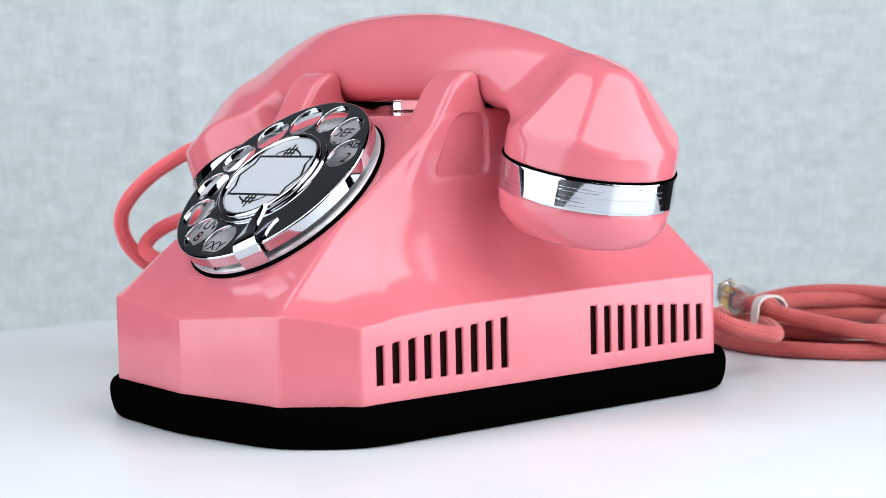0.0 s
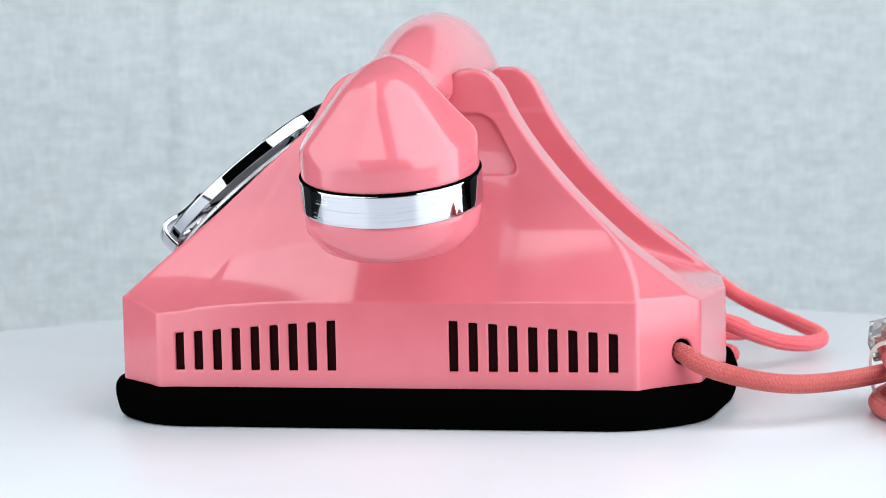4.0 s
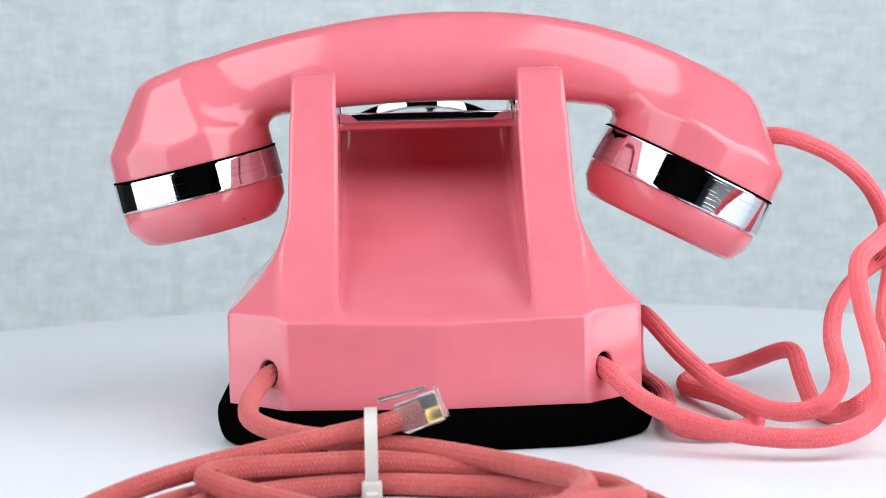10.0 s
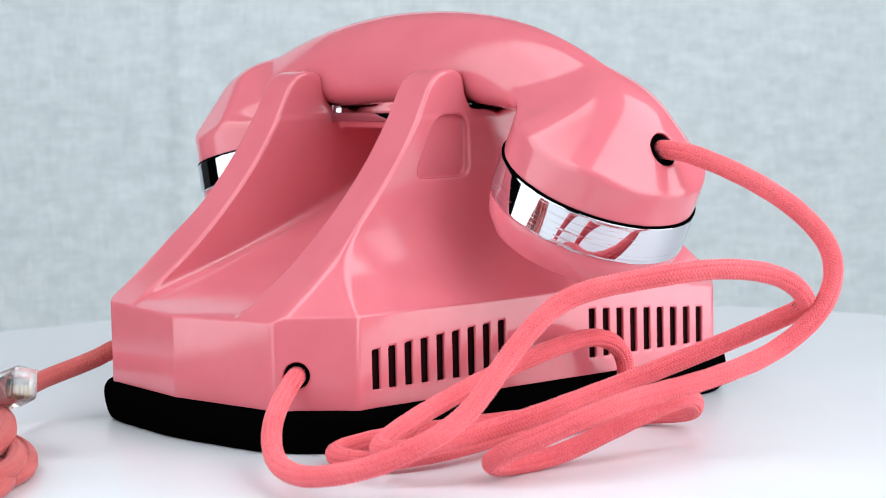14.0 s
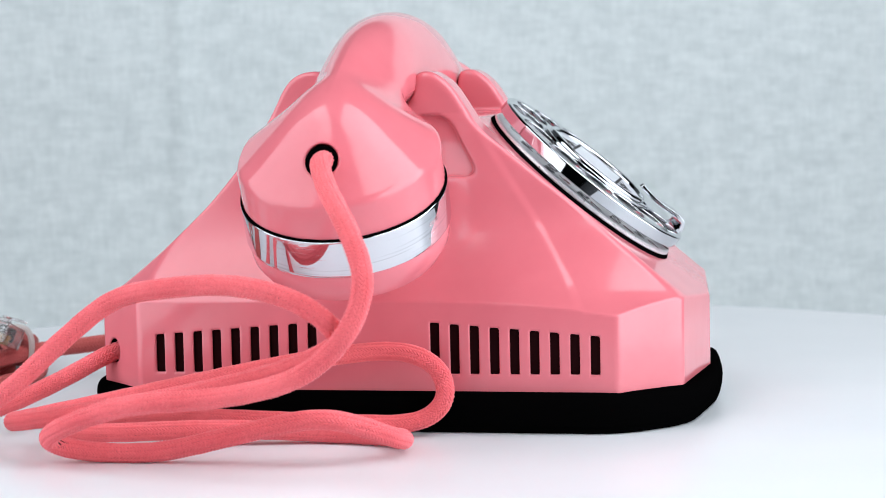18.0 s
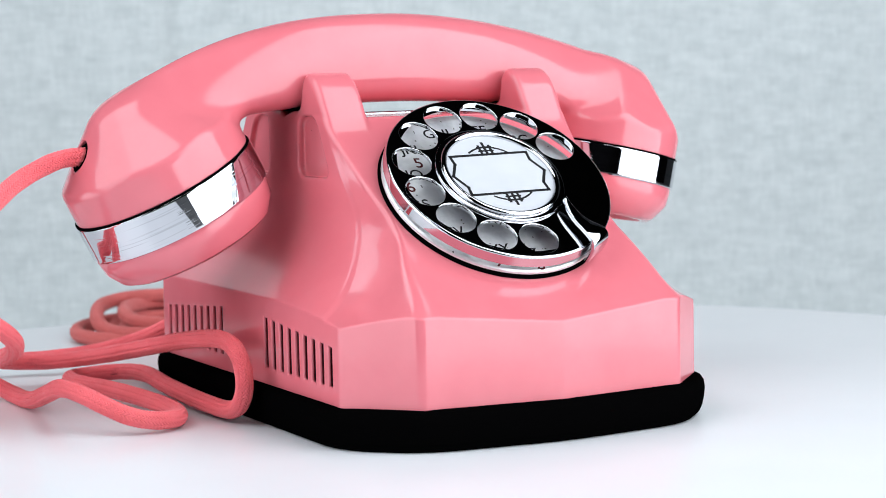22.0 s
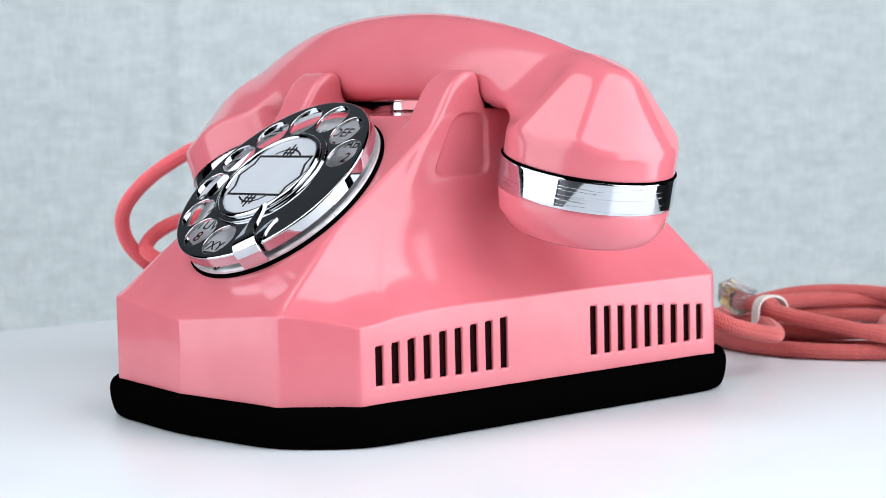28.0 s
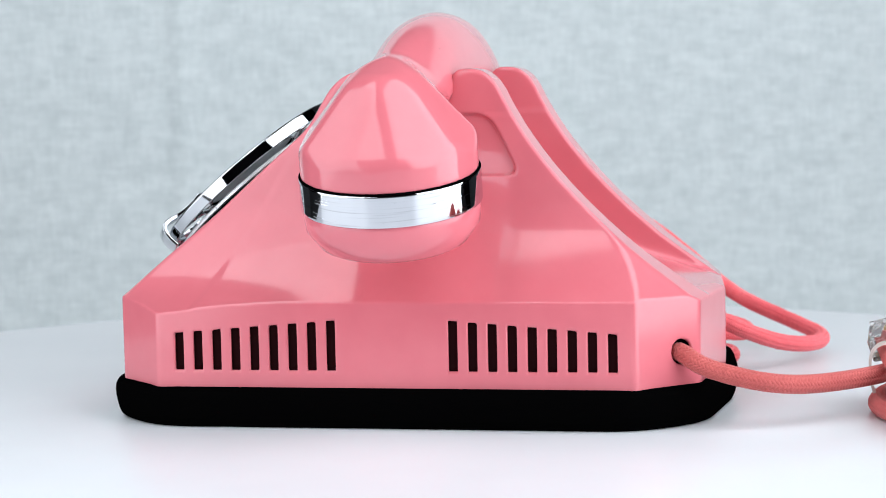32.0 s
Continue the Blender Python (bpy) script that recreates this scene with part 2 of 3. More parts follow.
def grid_mesh(name, sheets, closed):
    """One mesh of sheets of points (rows, columns, 3) with a UV map: across, and metres along."""
    verts, faces, uvs, start = [], [], [], 0
    for places, along in sheets:
        n, m = places.shape[:2]
        i, k = np.meshgrid(np.arange(n - 1), np.arange(m if closed else m - 1), indexing="ij")
        l = (k + 1) % m
        quad = np.stack([i * m + k, i * m + l, (i + 1) * m + l, (i + 1) * m + k], -1).reshape(-1, 4)
        u = np.stack([k, k + 1, k + 1, k], -1).reshape(-1, 4) / m
        uvs.append(np.stack([u, along[quad // m]], -1).reshape(-1, 2))
        faces.append(quad + start)
        verts.append(places.reshape(-1, 3))
        start += n * m
    verts, faces, uvs = np.concatenate(verts), np.concatenate(faces), np.concatenate(uvs)
    me = bpy.data.meshes.new(name)
    me.vertices.add(len(verts))
    me.vertices.foreach_set("co", verts.astype(np.float32).ravel())
    me.loops.add(len(faces) * 4)
    me.loops.foreach_set("vertex_index", faces.astype(np.int32).ravel())
    me.polygons.add(len(faces))
    me.polygons.foreach_set("loop_start", np.arange(0, len(faces) * 4, 4, dtype=np.int32))
    me.uv_layers.new(name="UVMap").data.foreach_set("uv", uvs.astype(np.float32).ravel())
    me.update(calc_edges=True)
    me.polygons.foreach_set("use_smooth", [True] * len(faces))
    return me


def core_mesh(points, radius):
    line, way, side, up, at = cord_line(points, 0.002)
    a = np.arange(12) * 2 * math.pi / 12
    ring = line[:, None] + radius * (np.cos(a)[None, :, None] * side[:, None] + np.sin(a)[None, :, None] * up[:, None])
    return grid_mesh("core", [(ring, at)], True)


def braid_mesh(points, radius, lay, relief, broad, each):
    """Cotton yarns plaited two over two round a cord: so many wind each way, lay metres to a turn."""
    line, way, side, up, at = cord_line(points, 0.0006)
    across = np.array((-1.0, -0.4, 0.4, 1.0)) * broad / 2
    crown = np.array((-0.5, 0.3, 0.3, -0.5)) * relief
    rows, sheets = 2 * each * at / lay, []
    for k in range(each):
        for turn in (1, -1):
            idx = rows + 2 * k if turn == 1 else 2 * k - rows
            high = turn * np.sin(math.pi / 2 * idx + math.pi / 4)
            high = relief * 0.5 * np.clip(1.5 * high, -1, 1)
            r = radius - relief * 0.8 + high[:, None] + crown[None]
            pitch = math.atan2(2 * math.pi * radius, lay)
            theta = turn * 2 * math.pi * at / lay + 2 * math.pi * k / each
            theta = theta[:, None] + across[None] * math.cos(pitch) / radius
            slide = -turn * across * math.sin(pitch)
            out = np.cos(theta)[..., None] * side[:, None] + np.sin(theta)[..., None] * up[:, None]
            sheets.append((line[:, None] + r[..., None] * out + slide[None, :, None] * way[:, None], at))
    return grid_mesh("braided_cover", sheets, False)


def box_mesh(name, low, high, bevel=0.5, m=None):
    """A box with rounded edges, in millimetres."""
    bm = bmesh.new()
    low, high = Vector(low) / 1000, Vector(high) / 1000
    bmesh.ops.create_cube(bm, size=1, matrix=Matrix.LocRotScale((low + high) / 2, None, high - low))
    bmesh.ops.bevel(bm, geom=bm.edges[:], offset=bevel / 1000, segments=3, profile=0.5, affect="EDGES")
    if m is not None:
        bmesh.ops.transform(bm, matrix=m, verts=bm.verts)
    me = bpy.data.meshes.new(name)
    bm.to_mesh(me)
    bm.free()
    return smooth(me, 40)


def strip(name, line, width, thick, closed=False, m=None):
    """A flat ribbon (millimetres) along a line of points in the xz plane, its width along y; width may be a list."""
    n = len(line)
    verts, faces = [], []
    for i, (x, z) in enumerate(line):
        a = line[(i - 1) % n] if closed or i else line[i]
        b = line[(i + 1) % n] if closed or i < n - 1 else line[i]
        d = Vector((b[0] - a[0], b[1] - a[1])).normalized()
        nx, nz = -d.y * thick / 2, d.x * thick / 2
        w = (width[i] if isinstance(width, list) else width) / 2
        for sx, sy in ((1, -1), (1, 1), (-1, 1), (-1, -1)):
            verts.append(((x + sx * nx) / 1000, sy * w / 1000, (z + sx * nz) / 1000))
    for i in range(n if closed else n - 1):
        j = (i + 1) % n
        for k in range(4):
            l = (k + 1) % 4
            faces.append((i * 4 + k, i * 4 + l, j * 4 + l, j * 4 + k))
    if not closed:
        faces += [(0, 1, 2, 3), tuple((n - 1) * 4 + k for k in range(4))]
    if m is not None:
        verts = [m @ Vector(v) for v in verts]
    return made(name, verts, faces, 30)


# ---- the place: display table, backdrop, room ----
STEM = Matrix.Translation((-AXIS[0], -AXIS[1], 0))     # from the telephone's middle to the table's axis

turntable = thing("turntable", "round white laminate display turntable", "turntable")
part("tabletop", lathe("tabletop", [(0, 0), (296, 0), (299, -0.8), (300, -3), (300, -16), (298.5, -18), (0, -18)], 180), white_top, turntable)
part("pedestal", lathe("pedestal", [(0, -18.2), (60, -18.2), (60, -40), (45, -50), (45, -250), (150, -268), (155, -274), (155, -299.5), (0, -299.5)], 64), white_top, turntable)


def backdrop_cloth():
    verts, faces, nx, nz = [], [], 220, 50
    for j in range(nz + 1):
        for i in range(nx + 1):
            x, z = -0.55 + 1.1 * i / nx, -0.298 + 0.76 * j / nz
            y = 0.62 + 0.006 * noise.noise((x * 2.1, z * 0.8, 1.0)) + 0.002 * noise.noise((x * 9, z * 5, 4.0))
            y -= 0.0035 * math.exp(-((x + 0.153) / 0.006) ** 2)
            verts.append((x, y, z))
    for j in range(nz):
        for i in range(nx):
            a = j * (nx + 1) + i
            faces.append((a, a + 1, a + nx + 2, a + nx + 1))
    me = bpy.data.meshes.new("backdrop")
    me.from_pydata(verts, [], faces)
    return smooth(me, 180)


backdrop = new("backdrop", backdrop_cloth())
backdrop.data.materials.append(linen)
tagged(backdrop, "pale grey woven linen backdrop cloth hung behind the table", "backdrop", kind="structure")
sol = backdrop.modifiers.new("thickness", "SOLIDIFY")
sol.thickness, sol.offset = 0.001, 1.0


def slab(name, low, high, mat):
    bm = bmesh.new()
    bmesh.ops.create_cube(bm, size=1, matrix=Matrix.LocRotScale((Vector(low) + Vector(high)) / 2, None, Vector(high) - Vector(low)))
    me = bpy.data.meshes.new(name)
    bm.to_mesh(me)
    bm.free()
    me.materials.append(mat)
    return new(name, me)


for name, low, high in (("floor", (-2.1, -2.6, -0.40), (2.1, 1.1, -0.30)), ("ceiling", (-2.1, -2.6, 2.0), (2.1, 1.1, 2.1)),
                        ("wall_north", (-2.1, 1.0, -0.30), (2.1, 1.1, 2.0)), ("wall_south", (-2.1, -2.6, -0.30), (2.1, -2.5, 2.0)),
                        ("wall_east", (2.0, -2.5, -0.30), (2.1, 1.0, 2.0)), ("wall_west", (-2.1, -2.5, -0.30), (-2.0, 1.0, 2.0))):
    tagged(slab(name, low, high, grey_paint if name == "wall_north" else floor_paint if name == "floor" else wall_paint), "plain painted studio " + name.split("_")[0], name.split("_")[0], kind="structure")


# ---- the telephone ----
phone = thing("telephone", "glossy pink plastic rotary desk telephone on a black rubber foot", "telephone", where=STEM)

HALF, SIDE_Y, END_X, END_Y = 66.5, 81.0, 47.5, 100.3        # the eight corners of the skirt
SHOULDER = 42.4
TILT = radians(39.9)                                        # the slope of the dial panel
DIAL = np.array((0.0, -60.3, 75.85))                        # the dial's middle on that panel


def flare(z):
    return 46.6 + (116 - z) * 0.015 + 18.3 * np.maximum(0, 1 - (z - SHOULDER) / 32.5) ** 2


def body_field(x, y, z):
    ax, ay = np.abs(x), np.abs(y)
    # the skirt: eight sides, the ends bowed to a shallow ridge
    skirt = smax(ax - HALF, 0.7127 * ax + 0.7016 * ay - 104.22, 1.2)
    skirt = smax(skirt, 0.1088 * ax + 0.994 * ay - 104.87, 1.2)
    skirt = np.maximum(skirt, 11.6 - z)
    # the flared sides
    sides = (np.abs(x + 0.4) - flare(z)) / np.sqrt(1 + (1.126 * np.maximum(0, 1 - (z - SHOULDER) / 32.5)) ** 2)
    # front slope, back slope and corner facets
    front = (z - SHOULDER) * math.cos(TILT) - (y + END_Y) * math.sin(TILT)
    u = z - 42.0
    back = (y - 5.0 * np.clip(1 - ax / END_X, 0, 1) * np.clip(1 - u / 14.0, 0, 1) - (98.5 - 1.394 * u + 0.00677 * u * u)) / np.sqrt(1 + (1.394 - 0.01354 * u) ** 2)
    w = np.clip(1 - (z - SHOULDER) / 20.0, 0, 1.3)
    turn = np.radians(20.0 + 24.6 * w * w)
    w = np.clip(1 - (z - SHOULDER) / 32.0, 1e-6, 1.3)
    ff = (ax * np.cos(turn) - y * np.sin(turn) - 61.8 - 42.4 * w ** 2.2) / np.sqrt(1 + (2.9 * w ** 1.2) ** 2)
    corner = 0.7071 * (49.8 + 98.5 - 1.394 * u + 0.00677 * u * u)
    fb = (0.7071 * (ax + y) - corner) / 1.45
    # lower body
    low = smax(smax(sides, ff, 13.0), front, 1.8)
    low = smax(low, z - 102.6, 1.5)
    # the two cheeks with their horns
    steep = ((-22.0 - (116.3 - z) * 0.62) - y) / 1.1766
    wall = np.abs(y - 3.2) - 13.4
    arch = smax(smax(steep, z - 118.9, 9.0), -wall - np.maximum(0, 110.0 - z) * 2, 8.0)
    cheek = smax(smax(smax(sides, ff, 13.0), 30.6 - ax, 2.6), arch, 2.6)
    body = smin(low, cheek, 1.4)
    body = smax(body, smax(back, z - 118.9, 9.0), 1.4)
    body = smax(body, fb, 1.2)
    body = smax(body, skirt, 0.45)
    # the seat of the handset
    seat = smax(wall, 105.2 - z, 6.0)
    body = smax(body, -seat, 2.5)
    # the hollow behind
    s = 97.0 - y
    slope = 42.9 + 0.285 * s + 0.0009 * s * s
    hollow_back = smax(smax(ax - 30.4, (slope - z) * 0.9, 3.0), -17.0 - y, 5.0)
    roof = smin(11.5 - y, z - 97.6, 2.0)
    hollow_back = smax(hollow_back, roof, 1.5)
    body = smax(body, -hollow_back, 1.6)
    # shallow windows in the cheeks
    v = np.abs(y - 4.0)
    win = smax(smax(13.2 - v, (v - 26.8 - (103.0 - z) * 0.50) * 0.91, 5.0), smax(z - 103.2, 82.6 - z, 1.0), 5.0)
    win = smax(win, (flare(z) - 1.8) - ax, 0.8)
    body = smax(body, -win, 1.0)
    # air slots, nine to a group, and the two cord holes
    w = np.abs(y)
    pitch = (w - 47.1) / 6.6
    k = np.clip(np.round(pitch), -4, 4)
    slot = np.maximum(np.abs(w - 47.1 - k * 6.6) - 1.5, np.maximum(19.1 - z, z - (31.6 + (47.1 + 27.3 - w) * 0.078)))
    slot = np.maximum(slot, HALF - 6.0 - ax)
    body = smax(body, -slot, 0.6)
    # the case is hollow inside the skirt
    inside = np.maximum(np.maximum(ax - HALF + 1.3, ay - SIDE_Y + 2), np.maximum(12.9 - z, z - 38.0))
    body = np.maximum(body, -inside)
    hole = np.sqrt((0.7016 * (ax - 53.0) - 0.7127 * (y - 94.7)) ** 2 + (z - 24.4) ** 2) - 4.1
    hole = np.maximum(hole, 98.5 - (0.7127 * ax + 0.7016 * y))
    return smax(body, -hole, 0.8)


part("body", moulded("body", body_field, (-68, -108, 10.2), (68, 108, 121), (0.9, 0.5, 0.9)), pink, phone, "glossy salmon pink moulded plastic case")


# a box added behind the slots; its dark colour stands for the shade inside
part("slot_shade_box", box_mesh("slot_shade_box", (-64.9, -76, 14.5), (64.9, 76, 37.5), 1.0), hollow, phone, "added dark maroon box that gives the air slots their inner shade")


def rim(points, grow):
    """The skirt's outline, grown outwards, in millimetres."""
    out, n = [], len(points)
    for i in range(n):
        a, b, c = (Vector(points[(i + k) % n]) for k in (-1, 0, 1))
        e, f = (b - a).normalized(), (c - b).normalized()
        ne, nf = Vector((e.y, -e.x)), Vector((f.y, -f.x))
        bis = (ne + nf).normalized()
        out.append(b + bis * grow / bis.dot(ne))
    return out


def rubber_foot():
    corner = [(-END_X, -END_Y), (0, -105.5), (END_X, -END_Y), (HALF, -SIDE_Y), (HALF, SIDE_Y), (END_X, END_Y), (0, 105.5), (-END_X, END_Y), (-HALF, SIDE_Y), (-HALF, -SIDE_Y)]
    rows = []
    for z, grow in ((0.0, 0.6), (0.3, 1.8), (1.2, 2.9), (3.0, 3.7), (6.0, 4.4), (9.0, 4.7), (11.2, 4.4), (12.6, 3.6), (13.2, 2.2), (13.4, 0.4), (13.4, -3.0), (12.0, -8.0)):
        ring = rim(corner, grow)
        dense, n = [], len(ring)
        for i in range(n):
            a, b, c = ring[i - 1], ring[i], ring[(i + 1) % n]
            r = min(12.0, (a - b).length * 0.4, (c - b).length * 0.4)
            p, q = b + (a - b).normalized() * r, b + (c - b).normalized() * r
            for k in range(7):
                t = k / 6
                dense.append((1 - t) ** 2 * p + 2 * t * (1 - t) * b + t * t * q)
        rows.append([(v.x / 1000, v.y / 1000, z / 1000) for v in dense])
    n = len(rows[0])
    verts = [v for r in rows for v in r]
    faces = [(j * n + i, j * n + (i + 1) % n, (j + 1) * n + (i + 1) % n, (j + 1) * n + i) for j in range(len(rows) - 1) for i in range(n)]
    faces += [tuple(range(n)), tuple((len(rows) - 1) * n + i for i in range(n))]
    return made("rubber_foot", verts, faces, 50)


part("rubber_foot", rubber_foot(), rubber, phone, "matt black rubber foot rim")

# ---- the dial ----
DIAL_M = Matrix.Translation(Vector(DIAL) / 1000) @ Matrix.Rotation(TILT, 4, "X")


def dial_part(name, me, mat, label="", parent=None):
    me.transform(DIAL_M)
    return part(name, me, mat, parent or phone, label)


dial_part("dial_gasket", lathe("dial_gasket", [(30, -0.5), (39.3, -0.5), (39.5, 0.1), (39.3, 0.6), (38.8, 0.8), (30, 0.8)], 128), rubber, "black dial gasket ring")
number_plate = dial_part("number_plate", lathe("number_plate", [(0, 1.0), (38.3, 1.0), (38.7, 1.3), (38.6, 2.1), (37.9, 2.6), (0, 2.6)], 128), enamel, "satin silver number plate with black letters and red digits")

HOLE_R, HOLE_AT, HOLE_STEP, HOLE_FIRST = 6.7, 30.2, 27.4, 26.0


def finger_wheel():
    """A chrome disc with ten round finger holes, a turned-down rim and a raised middle."""
    bm = bmesh.new()
    outer, inner = 39.0, 22.0
    top, low = 9.1, 8.1
    spots = [(HOLE_AT * math.cos(radians(HOLE_FIRST + HOLE_STEP * i)), HOLE_AT * math.sin(radians(HOLE_FIRST + HOLE_STEP * i))) for i in range(10)]
    # flat annulus as a plate with holes: outline edges filled
    loops = [(0, 0, outer - 0.8, 144), (0, 0, inner, 96)] + [(x, y, HOLE_R + 0.3, 48) for x, y in spots]
    rings = []
    for cx, cy, r, n in loops:
        ring = [bm.verts.new((cx + r * math.cos(2 * math.pi * k / n), cy + r * math.sin(2 * math.pi * k / n), top)) for k in range(n)]
        rings.append(ring)
    edges = [bm.edges.new((ring[k], ring[(k + 1) % len(ring)])) for ring in rings for k in range(len(ring))]
    bmesh.ops.triangle_fill(bm, use_beauty=True, use_dissolve=False, edges=edges, normal=(0, 0, 1))

    def skirt(ring, cx, cy, profile):
        prev, n = ring, len(ring)
        for r, z in profile:
            nxt = [bm.verts.new((cx + r * math.cos(2 * math.pi * k / n), cy + r * math.sin(2 * math.pi * k / n), z)) for k in range(n)]
            for k in range(n):
                bm.faces.new((prev[k], prev[(k + 1) % n], nxt[(k + 1) % n], nxt[k]))
            prev = nxt
        return prev

    skirt(rings[0], 0, 0, [(outer - 0.8 + 0.8 * math.sin(radians(q)), top - 0.8 + 0.8 * math.cos(radians(q))) for q in (18, 36, 54, 72, 90)] + [ (outer, low - 3.2), (outer - 0.3, low - 3.4), (outer - 0.9, low - 3.4), (outer - 1.1, low - 3.1), (outer - 1.1, low), (outer - 4, low)])
    skirt(rings[1], 0, 0, [(inner - 0.2, top - 0.1), (inner - 2.4, top - 0.2), (inner - 2.4, low)])
    for (x, y), ring in zip(spots, rings[2:]):
        skirt(ring, x, y, [(HOLE_R + 0.3 - 0.3 * math.sin(radians(q)), top - 0.3 + 0.3 * math.cos(radians(q))) for q in (22, 45, 68, 90)] + [(HOLE_R, low - 0.1), (HOLE_R + 0.4, low - 0.2)])
    for v in bm.verts:
        v.co /= 1000
    bmesh.ops.recalc_face_normals(bm, faces=bm.faces)
    me = bpy.data.meshes.new("finger_wheel")
    bm.to_mesh(me)
    bm.free()
    return smooth(me, 50)


wheel = dial_part("finger_wheel", finger_wheel(), chrome, "mirror-polished chrome finger wheel with ten holes")
wheel.modifiers.new("even_shading", "WEIGHTED_NORMAL").keep_sharp = True
bead = [(19.65 + 1.15 * math.cos(radians(q)), 9.9 + 1.3 * math.sin(radians(q))) for q in range(0, 181, 15)]
dial_part("card_ring", lathe("card_ring", [(22.5, 8.9), (22.5, 9.5), (22.3, 9.8), (21.9, 9.9), (21.0, 9.9)] + bead + [(18.4, 9.2)], 160, None, 40), chrome, "chrome retaining ring", wheel)
card = dial_part("dial_card", lathe("dial_card", [(0, 9.4), (18.6, 9.4), (18.7, 9.7), (18.5, 10.0), (0, 10.0)], 96), paper, "white number card with a black framed blank panel")


def bar_mesh(name, a, b, wide, z, thick=0.05):
    """A flat printed bar from a to b (millimetres, in the dial's plane)."""
    a, b = Vector((*a, 0)), Vector((*b, 0))
    d = (b - a).normalized()
    n = Vector((-d.y, d.x, 0)) * wide / 2
    a, b = a - d * wide / 2, b + d * wide / 2
    verts = [(v + Vector((0, 0, h))) / 1000 for h in (z, z + thick) for v in (a - n, b - n, b + n, a + n)]
    return made(name, verts, [(0, 1, 2, 3), (4, 5, 6, 7), (0, 1, 5, 4), (1, 2, 6, 5), (2, 3, 7, 6), (3, 0, 4, 7)])


CARD_Z = 10.01
TURN = Matrix.Rotation(radians(1.6), 2)


def on_card(p):
    return tuple(TURN @ Vector((p[0] - 0.3, p[1] + 0.2)))


frame_line = [(-14.6, 9.4), (14.6, 9.4), (14.3, 5.6), (17.3, 0.0), (14.3, -5.6), (14.6, -9.4), (-14.6, -9.4), (-14.3, -5.6), (-17.3, 0.0), (-14.3, 5.6)]
for i, p in enumerate(frame_line):
    dial_part("frame_line", bar_mesh("frame_line", on_card(p), on_card(frame_line[(i + 1) % 10]), 1.02, CARD_Z), ink, parent=card)
for up in (1, -1):
    arc = [(11.9 * math.cos(radians(q)), up * 12.9 * math.sin(radians(q))) for q in range(52, 130, 6)]
    for p, q in zip(arc, arc[1:]):
        dial_part("arc_line", bar_mesh("arc_line", on_card(p), on_card(q), 0.68, CARD_Z), ink, parent=card)
    for x, reach in ((-2.0, 13.6), (0.0, 15.0), (2.0, 13.6)):
        dial_part("upright_bar", bar_mesh("upright_bar", on_card((x, up * 9.8)), on_card((x, up * reach)), 0.95, CARD_Z + 0.01), ink, parent=card)
    for h in (11.2, 13.0):
        dial_part("cross_bar", bar_mesh("cross_bar", on_card((-2.6, up * h)), on_card((2.6, up * h)), 0.7, CARD_Z), ink, parent=card)


def lettering(text, x, y, size, mat, z):
    curve = bpy.data.curves.new("lettering", "FONT")
    curve.body, curve.size, curve.align_x, curve.align_y, curve.extrude = text, size / 1000, "CENTER", "CENTER", 0.00003
    curve.offset = 0.00004
    ob = bpy.data.objects.new("lettering", curve)
    me = bpy.data.meshes.new_from_object(ob)
    bpy.data.objects.remove(ob)
    me.transform(Matrix.Translation((x / 1000, y / 1000, z / 1000)))
    me.materials.clear()
    return dial_part("lettering", me, mat, parent=number_plate)


for i, (letters, digit) in enumerate((("", "1"), ("ABC", "2"), ("DEF", "3"), ("GHI", "4"), ("JKL", "5"), ("MNO", "6"), ("PRS", "7"), ("TUV", "8"), ("WXY", "9"), ("Z", "0"))):
    a = radians(HOLE_FIRST + HOLE_STEP * i)
    x, y = HOLE_AT * math.cos(a), HOLE_AT * math.sin(a)
    if letters:
        lettering(letters, x * 1.03, y * 1.03 + 0.6 - 0.05 * max(0, y), 6.0, ink, 2.65)
    lettering(digit, x * 1.03, y * 1.03 - 5.0 - 0.1 * max(0, y), 6.6, red_ink, 2.65)


def finger_stop():
    knots = ((40.4, 2.9, 9.2), (40.9, 5.5, 9.4), (40.9, 8.5, 9.4), (40.4, 10.6, 9.2), (38.8, 11.7, 8.8), (36.6, 11.9, 7.4), (34.0, 11.7, 5.6), (30.5, 11.5, 4.6), (27.5, 11.6, 3.9), (25.0, 11.9, 3.0), (23.2, 12.3, 2.1), (22.2, 12.7, 1.5))
    at = np.linspace(0, len(knots) - 1, 45)
    r, z, w = (np.interp(at, range(len(knots)), [k[i] for k in knots]) for i in range(3))
    for _ in range(3):
        r[1:-1], z[1:-1] = (r[:-2] + 2 * r[1:-1] + r[2:]) / 4, (z[:-2] + 2 * z[1:-1] + z[2:]) / 4
    line, width = list(zip(r.tolist(), z.tolist())), w.tolist()
    me = strip("finger_stop", line, width, 1.5)
    for v in me.vertices:
        r = v.co.x * 1000
        v.co.y += 0.00002 * max(0, 38 - r) ** 2
    me.transform(Matrix.Rotation(radians(-57), 4, "Z"))
    return me


stop = finger_stop()
bm = bmesh.new()
bm.from_mesh(stop)
long_edges = [e for e in bm.edges if e.calc_face_angle(0) > radians(50)]
bmesh.ops.bevel(bm, geom=long_edges, offset=0.00045, segments=3, affect="EDGES", profile=0.5, clamp_overlap=True)
bm.to_mesh(stop)
bm.free()
dial_part("finger_stop", smooth(stop, 60), chrome, "hooked chrome finger stop")

